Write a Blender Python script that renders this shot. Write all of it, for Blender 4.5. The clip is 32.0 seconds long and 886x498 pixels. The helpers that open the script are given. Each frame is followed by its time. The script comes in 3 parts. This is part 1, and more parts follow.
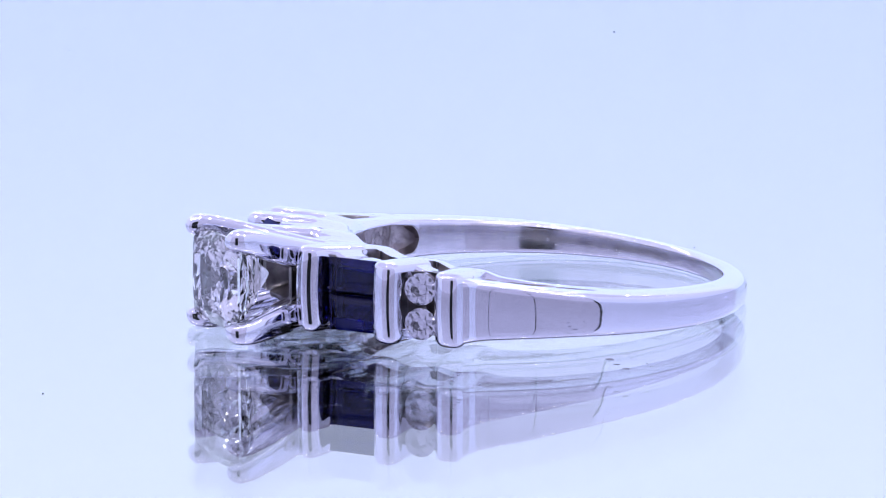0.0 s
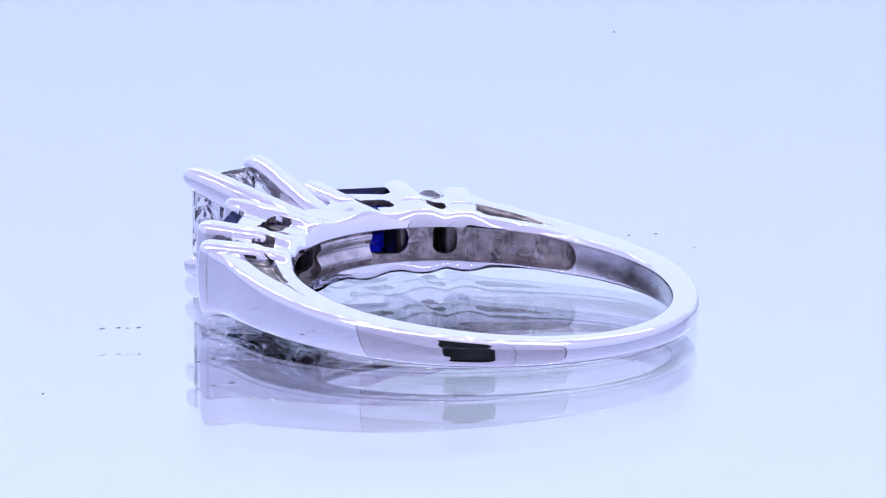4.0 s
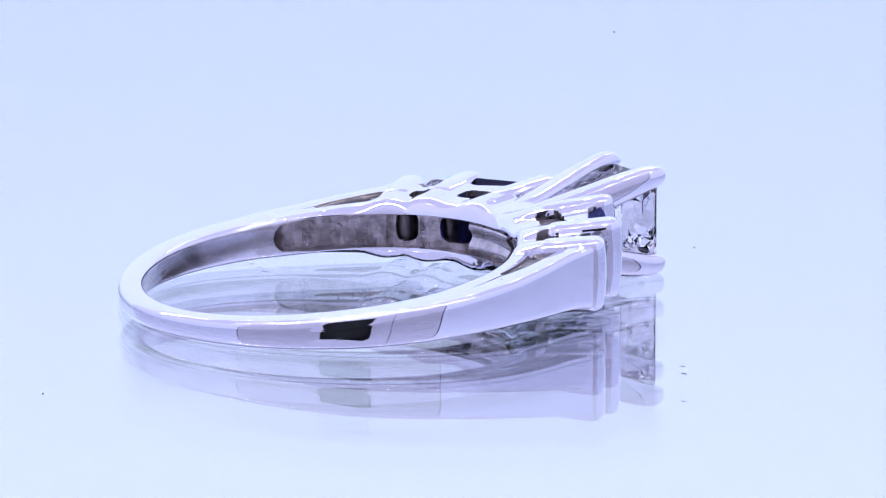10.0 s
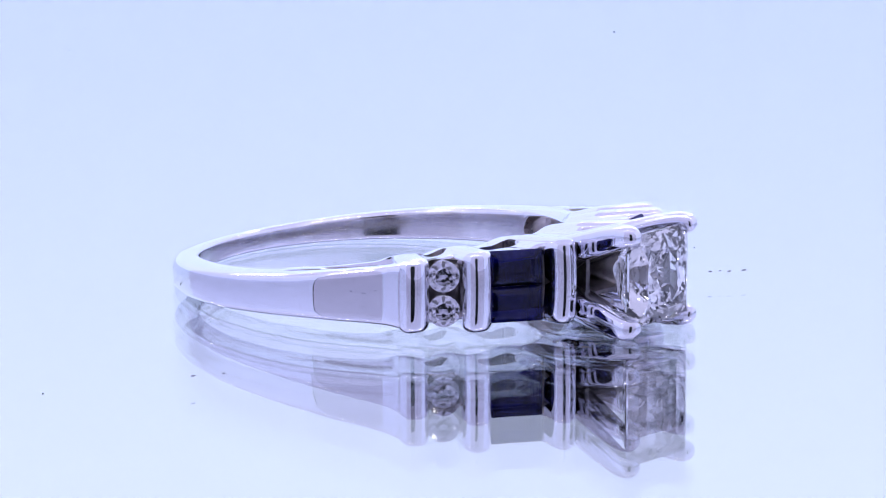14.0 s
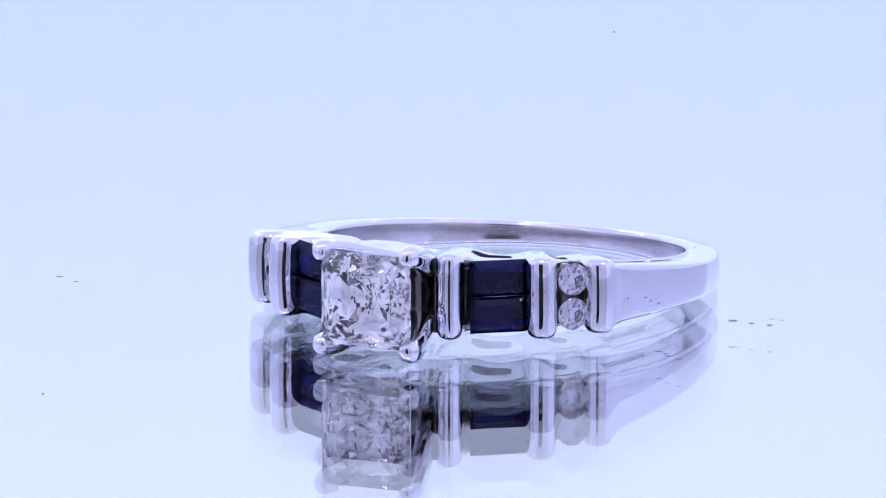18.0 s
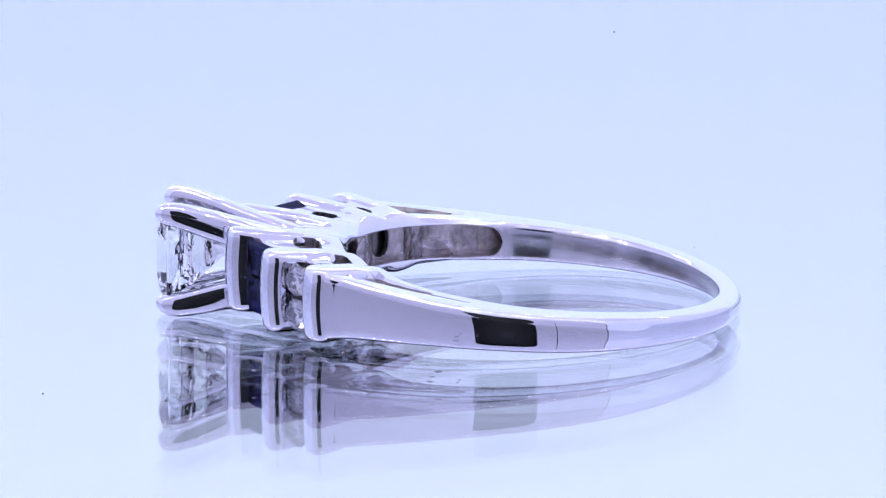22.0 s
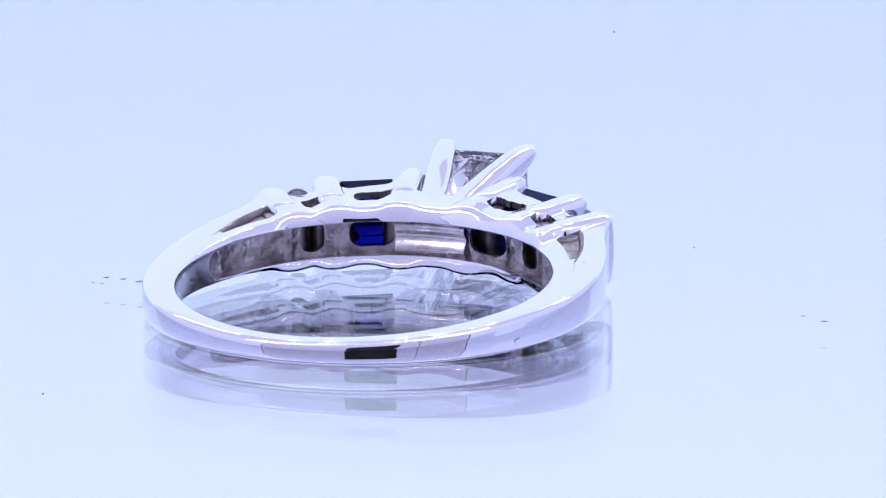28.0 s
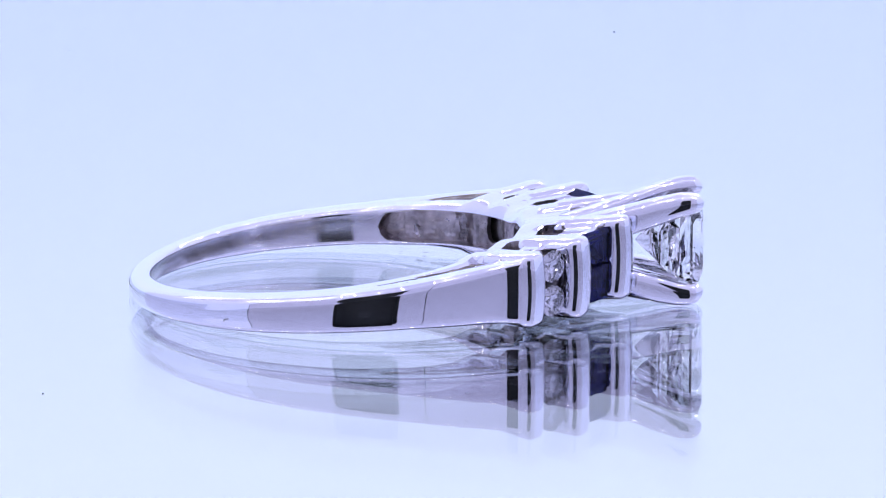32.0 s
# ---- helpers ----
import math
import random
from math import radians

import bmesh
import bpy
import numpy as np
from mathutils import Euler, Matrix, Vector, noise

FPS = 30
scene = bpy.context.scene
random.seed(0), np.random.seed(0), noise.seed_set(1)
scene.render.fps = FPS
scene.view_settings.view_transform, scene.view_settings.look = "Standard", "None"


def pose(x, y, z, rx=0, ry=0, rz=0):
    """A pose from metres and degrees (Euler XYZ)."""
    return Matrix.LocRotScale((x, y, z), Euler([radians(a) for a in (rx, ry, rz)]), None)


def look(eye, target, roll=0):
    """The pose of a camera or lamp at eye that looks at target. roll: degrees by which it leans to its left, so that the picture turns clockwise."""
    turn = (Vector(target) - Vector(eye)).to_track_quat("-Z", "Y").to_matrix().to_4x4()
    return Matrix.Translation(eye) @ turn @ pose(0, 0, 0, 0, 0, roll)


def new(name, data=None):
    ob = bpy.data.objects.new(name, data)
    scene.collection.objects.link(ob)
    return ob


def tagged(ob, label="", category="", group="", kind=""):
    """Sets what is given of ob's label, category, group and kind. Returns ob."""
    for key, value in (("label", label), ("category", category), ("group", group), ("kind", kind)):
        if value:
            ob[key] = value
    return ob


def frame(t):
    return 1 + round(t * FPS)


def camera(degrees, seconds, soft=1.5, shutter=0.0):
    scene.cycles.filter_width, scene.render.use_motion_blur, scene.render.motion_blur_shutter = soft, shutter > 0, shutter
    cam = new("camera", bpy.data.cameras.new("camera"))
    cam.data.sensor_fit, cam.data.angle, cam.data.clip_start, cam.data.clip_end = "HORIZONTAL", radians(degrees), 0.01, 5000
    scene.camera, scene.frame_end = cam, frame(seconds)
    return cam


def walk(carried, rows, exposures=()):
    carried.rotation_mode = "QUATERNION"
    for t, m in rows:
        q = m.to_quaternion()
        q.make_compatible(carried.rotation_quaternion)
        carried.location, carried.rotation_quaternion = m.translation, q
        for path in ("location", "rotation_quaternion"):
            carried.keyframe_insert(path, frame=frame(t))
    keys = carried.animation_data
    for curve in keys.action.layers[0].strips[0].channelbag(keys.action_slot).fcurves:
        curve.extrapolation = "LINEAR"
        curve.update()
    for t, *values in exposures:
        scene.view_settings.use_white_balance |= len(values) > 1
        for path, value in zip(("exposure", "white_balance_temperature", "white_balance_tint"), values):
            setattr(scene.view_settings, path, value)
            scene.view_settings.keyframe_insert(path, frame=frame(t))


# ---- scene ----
MM = 0.001
SPIN = -17.82          # degrees a second of the turntable, seen from above
SECONDS = 32.0

# camera: stands still before the light box, looking slightly down at the turntable
EYE = Vector((0.0, -241.6, 54.3)) * MM
AHEAD = Vector((0.00188, 0.97772, -0.20989))
cam = camera(9.583, SECONDS, soft=1.1)
walk(cam, [(0.0, look(EYE, EYE + AHEAD)), (SECONDS, look(EYE, EYE + AHEAD))])

# the room round the light box is dark
world = bpy.data.worlds.new("dark_room")
scene.world = world
world.use_nodes = True
world.node_tree.nodes["Background"].inputs[0].default_value = (0.02, 0.02, 0.025, 1)
world.node_tree.nodes["Background"].inputs[1].default_value = 1.0


# ---------------------------------------------------------------- materials
def material(name):
    m = bpy.data.materials.new(name)
    m.use_nodes = True
    nt = m.node_tree
    nt.nodes.clear()
    out = nt.nodes.new("ShaderNodeOutputMaterial")
    return m, nt, out


def node(nt, kind, **values):
    n = nt.nodes.new(kind)
    for key, value in values.items():
        n.inputs[key.replace("_", " ")].default_value = value
    return n


def noise_of(nt, scale, detail=3.0, coords="Object"):
    tc = nt.nodes.new("ShaderNodeTexCoord")
    nz = node(nt, "ShaderNodeTexNoise", Scale=scale, Detail=detail)
    nt.links.new(tc.outputs[coords], nz.inputs["Vector"])
    return nz


def ranged(nt, socket, lo, hi):
    r = nt.nodes.new("ShaderNodeMapRange")
    r.inputs["To Min"].default_value, r.inputs["To Max"].default_value = lo, hi
    nt.links.new(socket, r.inputs["Value"])
    return r.outputs[0]


def metal(name, colour, rough_lo, rough_hi, relief=0.02, grain=2500.0, blotch=0.0):
    m, nt, out = material(name)
    b = node(nt, "ShaderNodeBsdfPrincipled", Base_Color=(*colour, 1), Metallic=1.0)
    wear = noise_of(nt, 700.0)
    nt.links.new(ranged(nt, wear.outputs["Fac"], rough_lo, rough_hi), b.inputs["Roughness"])
    if blotch:
        patch = noise_of(nt, 1300.0, 5.0)
        mix = nt.nodes.new("ShaderNodeMix")
        mix.data_type = "RGBA"
        nt.links.new(ranged(nt, patch.outputs["Fac"], -0.6, 1.6), mix.inputs["Factor"])
        mix.inputs[6].default_value = (*[c * (1 - blotch) for c in colour], 1)
        mix.inputs[7].default_value = (*[c * (1 + blotch) for c in colour], 1)
        nt.links.new(mix.outputs[2], b.inputs["Base Color"])
    fine = noise_of(nt, grain, 4.0)
    bump = node(nt, "ShaderNodeBump", Strength=relief, Distance=0.00004)
    nt.links.new(fine.outputs["Fac"], bump.inputs["Height"])
    nt.links.new(bump.outputs[0], b.inputs["Normal"])
    nt.links.new(b.outputs[0], out.inputs[0])
    return m


def gem(name, colour, ior, sheen=0.0):
    """Clear stone; sheen adds the untinted gloss of a coloured stone's polish."""
    m, nt, out = material(name)
    b = node(nt, "ShaderNodeBsdfGlass", Color=(*colour, 1), Roughness=0.0, IOR=ior)
    nt.links.new(b.outputs[0], out.inputs[0])
    if sheen:
        g = node(nt, "ShaderNodeBsdfAnisotropic", Color=(sheen, sheen, sheen, 1), Roughness=0.02)
        both = nt.nodes.new("ShaderNodeAddShader")
        nt.links.new(b.outputs[0], both.inputs[0])
        nt.links.new(g.outputs[0], both.inputs[1])
        nt.links.new(both.outputs[0], out.inputs[0])
    return m


def glow(name, colour, strength):
    m, nt, out = material(name)
    e = node(nt, "ShaderNodeEmission", Color=(*colour, 1), Strength=strength)
    nt.links.new(e.outputs[0], out.inputs[0])
    return m


def panel_glow(name, low, high, z0, z1):
    """A lit diffuser that grows brighter from its lower to its upper edge."""
    m, nt, out = material(name)
    tc = nt.nodes.new("ShaderNodeTexCoord")
    sep = nt.nodes.new("ShaderNodeSeparateXYZ")
    nt.links.new(tc.outputs["Object"], sep.inputs[0])
    r = nt.nodes.new("ShaderNodeMapRange")
    for key, value in (("From Min", z0), ("From Max", z1)):
        r.inputs[key].default_value = value
    nt.links.new(sep.outputs["Z"], r.inputs["Value"])
    mix = nt.nodes.new("ShaderNodeMix")
    mix.data_type = "RGBA"
    nt.links.new(r.outputs[0], mix.inputs["Factor"])
    mix.inputs[6].default_value, mix.inputs[7].default_value = (*low, 1), (*high, 1)
    e = node(nt, "ShaderNodeEmission", Strength=1.0)
    nt.links.new(mix.outputs[2], e.inputs["Color"])
    nt.links.new(e.outputs[0], out.inputs[0])
    return m


def matte(name, colour, rough=0.9, grain=300.0, spread=0.15):
    m, nt, out = material(name)
    b = node(nt, "ShaderNodeBsdfPrincipled", Roughness=rough)
    nz = noise_of(nt, grain, 5.0)
    mix = nt.nodes.new("ShaderNodeMix")
    mix.data_type = "RGBA"
    nt.links.new(nz.outputs["Fac"], mix.inputs["Factor"])
    mix.inputs[6].default_value = (*[c * (1 - spread) for c in colour], 1)
    mix.inputs[7].default_value = (*[c * (1 + spread) for c in colour], 1)
    nt.links.new(mix.outputs[2], b.inputs["Base Color"])
    nt.links.new(b.outputs[0], out.inputs[0])
    return m


WHITE_GOLD = metal("white_gold", (0.79, 0.79, 0.86), 0.012, 0.03)
# rough cast gold, its colour lowered for the shade inside the hollows
SHADED_CAST_GOLD = metal("shaded_cast_gold", (0.40, 0.365, 0.375), 0.14, 0.45, relief=1.0, grain=850.0, blotch=0.55)
SATIN_GOLD = metal("satin_gold", (0.58, 0.55, 0.57), 0.15, 0.35, relief=0.25, grain=900.0, blotch=0.25)
# rough gold of the recesses, whose shade is put into its dark colour
SHADED_ROUGH_GOLD = metal("shaded_rough_gold", (0.19, 0.175, 0.18), 0.22, 0.5, relief=1.0, grain=1100.0, blotch=0.6)
WORN_GOLD = metal("worn_gold", (0.72, 0.71, 0.76), 0.08, 0.2, relief=0.1, grain=1500.0, blotch=0.08)
DIAMOND = gem("diamond", (0.995, 0.995, 1.0), 2.05)
SMALL_DIAMOND = gem("small_diamond", (0.93, 0.93, 0.96), 2.42)
SAPPHIRE = gem("sapphire", (0.045, 0.06, 0.44), 1.77, sheen=0.022)
BACK_PANEL = panel_glow("back_diffuser", (0.86, 1.01, 1.64), (0.94, 1.055, 1.54), 0.035, 0.080)
SIDE_PANEL = panel_glow("side_diffuser", (0.68, 0.74, 1.28), (0.84, 0.86, 1.36), 0.0, 0.2)
TOP_PANEL = glow("ceiling_diffuser", (0.69, 0.69, 1.10), 1.0)
FRONT_PANEL = panel_glow("front_diffuser", (0.52, 0.52, 0.86), (0.68, 0.68, 1.06), 0.0, 0.3)
LED = glow("led_bead", (1.0, 0.98, 1.0), 230.0)
BLACK = matte("black_cloth", (0.018, 0.020, 0.022))
WHITE_PLASTIC = matte("white_plastic", (0.75, 0.76, 0.8), 0.5)
GRIME = matte("dust_grime", (0.06, 0.06, 0.09))
SCRATCH = matte("scratch_grime", (0.16, 0.17, 0.26), 0.8)

m, nt, out = material("clear_pane")
fr = node(nt, "ShaderNodeFresnel", IOR=1.2)
clear, gloss, both = node(nt, "ShaderNodeBsdfTransparent"), node(nt, "ShaderNodeBsdfAnisotropic", Roughness=0.0), nt.nodes.new("ShaderNodeMixShader")
nt.links.new(fr.outputs[0], both.inputs[0])
nt.links.new(clear.outputs[0], both.inputs[1])
nt.links.new(gloss.outputs[0], both.inputs[2])
nt.links.new(both.outputs[0], out.inputs[0])
CLEAR = m

# the clear coat of the mirror: more gloss the flatter it is seen
m, nt, out = material("plate_glass")
lw = node(nt, "ShaderNodeLayerWeight", Blend=0.5)
steep, share = nt.nodes.new("ShaderNodeMath"), nt.nodes.new("ShaderNodeMath")
steep.operation, share.operation = "POWER", "MULTIPLY_ADD"
steep.inputs[1].default_value, share.inputs[1].default_value, share.inputs[2].default_value = 5.0, 1.28, 0.04
clear, gloss, both = node(nt, "ShaderNodeBsdfTransparent", Color=(0.975, 0.985, 0.988, 1)), node(nt, "ShaderNodeBsdfAnisotropic", Roughness=0.0), nt.nodes.new("ShaderNodeMixShader")
nt.links.new(lw.outputs["Facing"], steep.inputs[0])
nt.links.new(steep.outputs[0], share.inputs[0])
nt.links.new(share.outputs[0], both.inputs[0])
nt.links.new(clear.outputs[0], both.inputs[1])
nt.links.new(gloss.outputs[0], both.inputs[2])
nt.links.new(both.outputs[0], out.inputs[0])
GLASS = m

m, nt, out = material("silvering")
g = node(nt, "ShaderNodeBsdfAnisotropic", Color=(0.94, 0.95, 0.97, 1), Roughness=0.0)
nt.links.new(g.outputs[0], out.inputs[0])
SILVER = m


# ---------------------------------------------------------------- mesh helpers
def mesh_object(name, bm, mat, parent=None, label="", smooth=35.0):
    bmesh.ops.recalc_face_normals(bm, faces=bm.faces)
    for v in bm.verts:
        v.co *= MM
    me = bpy.data.meshes.new(name)
    bm.to_mesh(me)
    bm.free()
    for mt in (mat if isinstance(mat, (list, tuple)) else [mat]):
        me.materials.append(mt)
    if smooth:
        me.shade_smooth()
        me.set_sharp_from_angle(angle=radians(smooth))
    ob = new(name, me)
    if parent:
        ob.parent = parent
    if label:
        tagged(ob, label=label)
    return ob


def part(name, bm, mat, parent, label="", smooth=35.0):
    return mesh_object(name, bm, mat, parent, label, smooth)


def loft(loops, caps=True, ring=False):
    """A skin through closed loops of equally many points."""
    bm = bmesh.new()
    rows = [[bm.verts.new(p) for p in loop] for loop in loops]
    n = len(rows[0])
    pairs = list(zip(rows, rows[1:])) + ([(rows[-1], rows[0])] if ring else [])
    for a, b in pairs:
        for i in range(n):
            bm.faces.new((a[i], a[(i + 1) % n], b[(i + 1) % n], b[i]))
    if caps and not ring:
        bm.faces.new(rows[0])
        bm.faces.new(rows[-1])
    return bm


def rounded(w, h, b, n=4, sides=0, tops=0):
    """Points of a rectangle w by h with corners of radius b, with more points up its right side or along its top if asked."""
    pts = []
    for cx, cy, a0 in ((1, 1, 0), (-1, 1, 90), (-1, -1, 180), (1, -1, 270)):
        if cx == 1 and cy == 1:
            pts += [(w / 2, (h - 2 * b) * (k / (sides + 1) - 0.5)) for k in range(1, sides + 1)]
        if cx == -1 and cy == 1:
            pts += [((w - 2 * b) * (0.5 - k / (tops + 1)), h / 2) for k in range(1, tops + 1)]
        for k in range(n + 1):
            a = radians(a0 + 90 * k / n)
            pts.append((cx * (w / 2 - b) + b * math.cos(a), cy * (h / 2 - b) + b * math.sin(a)))
    return pts


def table(rows):
    xs, ys = [r[0] for r in rows], [r[1] for r in rows]
    return lambda x: float(np.interp(x, xs, ys))


def hull(points):
    bm = bmesh.new()
    for p in points:
        bm.verts.new(p)
    res = bmesh.ops.convex_hull(bm, input=bm.verts)
    bmesh.ops.delete(bm, geom=[v for v in bm.verts if not v.link_faces], context="VERTS")
    return bm


def box(bm, x0, x1, y0, y1, z0, z1):
    vs = [bm.verts.new((x, y, z)) for z in (z0, z1) for x, y in ((x0, y0), (x1, y0), (x1, y1), (x0, y1))]
    for f in ((0, 3, 2, 1), (4, 5, 6, 7), (0, 1, 5, 4), (1, 2, 6, 5), (2, 3, 7, 6), (3, 0, 4, 7)):
        bm.faces.new([vs[i] for i in f])
    return bm


# ---------------------------------------------------------------- light box
def panel(name, x0, x1, y0, y1, z0, z1, mat):
    ob = mesh_object(name, box(bmesh.new(), x0, x1, y0, y1, z0, z1), mat, smooth=0)
    return tagged(ob, label="white glowing diffuser panel of a light box", category="wall", kind="structure")


XL, XR, YF, YB, ZT, ZB = -318.0, 250.0, -226.0, 280.0, 260.0, -40.0
HL, HR, HZ0, HZ1 = -50.5, 50.5, -4.0, 114.0       # opening for the camera
panel("wall_back", XL, XR, YB, YB + 4, ZB, ZT, BACK_PANEL)
panel("wall_left", XL - 4, XL, YF - 4, YB + 4, ZB, ZT, SIDE_PANEL)
panel("wall_right", XR, XR + 4, YF - 4, YB + 4, ZB, ZT, SIDE_PANEL)
tagged(panel("ceiling", XL - 4, XR + 4, YF - 4, YB + 4, ZT, ZT + 4, TOP_PANEL), category="ceiling")
tagged(panel("floor", XL - 4, XR + 4, YF - 4, YB + 4, ZB - 4, ZB, WHITE_PLASTIC), label="white plastic floor of a light box", category="floor")
bm = bmesh.new()
for x0, x1 in ((XL + 6.0, -93.6), (-92.4, HL), (HR, 91.0), (94.2, XR - 6.0)):
    box(bm, x0, x1, YF - 4, YF, ZB, ZT)
box(bm, HL, HR, YF - 4, YF, ZB, HZ0)
box(bm, HL, HR, YF - 4, YF, HZ1, ZT)
for cx, sx in ((HL, 1), (HR, -1)):
    for cz, sz in ((HZ0, 1), (HZ1, -1)):
        # rounded, slightly ragged corners of the opening
        rim = [(cx + sx * 24.0 * (1 - math.sin(radians(9 * k))), cz + sz * 24.0 * (1 - math.cos(radians(9 * k)))) for k in range(11)]
        rim = [(x + 0.7 * noise.noise((x, z, 2.0)), z + 0.7 * noise.noise((z, x, 7.0))) for x, z in rim]
        fan = [[bm.verts.new((x, y, z)) for x, z in rim + [(cx, cz)]] for y in (YF - 3.8, YF - 0.2)]
        bm.faces.new(fan[0])
        bm.faces.new(list(reversed(fan[1])))
        for k in range(12):
            bm.faces.new((fan[0][k], fan[1][k], fan[1][(k + 1) % 12], fan[0][(k + 1) % 12]))
tagged(mesh_object("wall_front", bm, FRONT_PANEL, smooth=0), label="grey-white front panel of a light box with a camera opening", category="wall", kind="structure")

bm = bmesh.new()
HW = 54.0
box(bm, -HW - 3, -HW, -275, YF - 4, HZ0 - 6, 121)
box(bm, HW, HW + 3, -275, YF - 4, HZ0 - 6, 121)
box(bm, -HW, HW, -275, YF - 4, HZ0 - 6, HZ0 - 3)
box(bm, -HW, HW, -275, YF - 4, 118, 121)
box(bm, -HW - 3, HW + 3, -278, -275, HZ0 - 6, 121)
tagged(mesh_object("camera_hood", bm, BLACK, smooth=0), label="black cloth hood behind the opening of a light box", category="camera hood", kind="structure")


for name, x in (("trim_left", XL + 2.6), ("trim_right", XR - 2.6)):
    seam = mesh_object(name, box(bmesh.new(), x - 1.7, x + 1.7, YF - 2.0, YF - 0.5, ZB, ZT), BLACK, smooth=0)
    tagged(seam, label="dark seam down the corner of a light box", category="seam", kind="structure")


def added_lens_pane():
    """An added small clear pane before the lens, made up to hold specks of dust."""
    win = tagged(new("added_lens_pane"), label="added clear pane that holds dust specks before the lens", category="window")
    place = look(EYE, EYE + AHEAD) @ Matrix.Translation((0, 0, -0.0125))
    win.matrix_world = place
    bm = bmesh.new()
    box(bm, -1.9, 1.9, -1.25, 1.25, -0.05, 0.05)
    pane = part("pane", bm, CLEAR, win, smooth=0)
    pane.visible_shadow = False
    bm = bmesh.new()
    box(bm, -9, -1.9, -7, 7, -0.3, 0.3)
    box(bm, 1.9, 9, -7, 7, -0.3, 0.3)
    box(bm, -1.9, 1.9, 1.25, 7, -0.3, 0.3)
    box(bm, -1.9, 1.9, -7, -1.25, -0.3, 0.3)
    part("pane_frame", bm, BLACK, win, smooth=0)
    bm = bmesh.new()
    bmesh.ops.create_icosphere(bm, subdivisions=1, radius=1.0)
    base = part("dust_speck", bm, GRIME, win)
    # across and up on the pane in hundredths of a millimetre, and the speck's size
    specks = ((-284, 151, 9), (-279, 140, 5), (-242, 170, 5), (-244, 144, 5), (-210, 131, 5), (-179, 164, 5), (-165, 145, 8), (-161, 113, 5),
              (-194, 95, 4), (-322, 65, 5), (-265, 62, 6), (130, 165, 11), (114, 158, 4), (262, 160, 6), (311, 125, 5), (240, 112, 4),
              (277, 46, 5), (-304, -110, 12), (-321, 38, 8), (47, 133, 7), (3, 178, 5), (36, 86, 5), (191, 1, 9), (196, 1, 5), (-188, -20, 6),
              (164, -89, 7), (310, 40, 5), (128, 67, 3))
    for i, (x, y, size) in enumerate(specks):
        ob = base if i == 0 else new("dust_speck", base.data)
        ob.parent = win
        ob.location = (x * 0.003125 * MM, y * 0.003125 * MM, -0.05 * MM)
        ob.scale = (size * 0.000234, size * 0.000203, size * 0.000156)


added_lens_pane()


def led_strip(x0, y0, x1, y1, z, count):
    strip = tagged(new("led_strip"), label="strip of small bright white lamps under the ceiling", category="lamp", group="lamp strips")
    length = math.hypot(x1 - x0, y1 - y0)
    strip.matrix_world = pose((x0 + x1) / 2 * MM, (y0 + y1) / 2 * MM, z * MM, 0, 0, math.degrees(math.atan2(y1 - y0, x1 - x0)))
    part("carrier", box(bmesh.new(), -length / 2, length / 2, -10, 10, 0, 2), WHITE_PLASTIC, strip, smooth=0)
    bm = bmesh.new()
    bmesh.ops.create_uvsphere(bm, u_segments=10, v_segments=6, radius=1.0, matrix=Matrix.Diagonal((2.0, 2.6, 2.0, 1.0)))
    bead = part("bead", bm, LED, strip)
    for i in range(count):
        ob = bead if i == 0 else new("bead", bead.data)
        ob.parent = strip
        ob.location = ((-length / 2 + length * (i + 0.5) / count) * MM, 0, -1.0 * MM)


led_strip(-305, -100, 228, -100, 256, 37)
led_strip(-305, 230, 228, 230, 256, 37)

# ---------------------------------------------------------------- turntable
turntable = tagged(new("turntable"), label="round mirror glass turntable with fine scratches on its top", category="turntable")
PLATE_R, PLATE_T = 118.0, 0.62
bm = bmesh.new()
n = 128
top = [bm.verts.new((PLATE_R * math.cos(2 * math.pi * i / n), PLATE_R * math.sin(2 * math.pi * i / n), 0)) for i in range(n)]
low = [bm.verts.new((v.co.x, v.co.y, -PLATE_T)) for v in top]
bm.faces.new(top)
f = bm.faces.new(list(reversed(low)))
f.material_index = 1
for i in range(n):
    bm.faces.new((top[i], low[i], low[(i + 1) % n], top[(i + 1) % n]))
plate = part("mirror_plate", bm, [GLASS, SILVER], turntable, "clear coated mirror plate", smooth=0)
bm = bmesh.new()
bmesh.ops.create_cone(bm, cap_ends=True, segments=64, radius1=70, radius2=60, depth=39.1, matrix=Matrix.Translation((0, 0, -0.75 - 19.55)))
part("base", bm, WHITE_PLASTIC, turntable, "white plastic drive base")


def scratch(x, y, length, width, turn):
    """A short worn dash in the glass."""
    bm = bmesh.new()
    c, s = math.cos(radians(turn)), math.sin(radians(turn))
    pts = [(-0.5, 0), (-0.2, 0.45), (0.25, 0.5), (0.5, 0.1), (0.2, -0.4), (-0.3, -0.5)]
    up = [bm.verts.new((x + c * u * length - s * v * width, y + s * u * length + c * v * width, 0.012)) for u, v in pts]
    dn = [bm.verts.new((v.co.x, v.co.y, 0.002)) for v in up]
    bm.faces.new(up)
    bm.faces.new(list(reversed(dn)))
    for i in range(6):
        bm.faces.new((up[i], dn[i], dn[(i + 1) % 6], up[(i + 1) % 6]))
    part("scratch", bm, SCRATCH, turntable, "grey dash scratched into the glass", smooth=0)


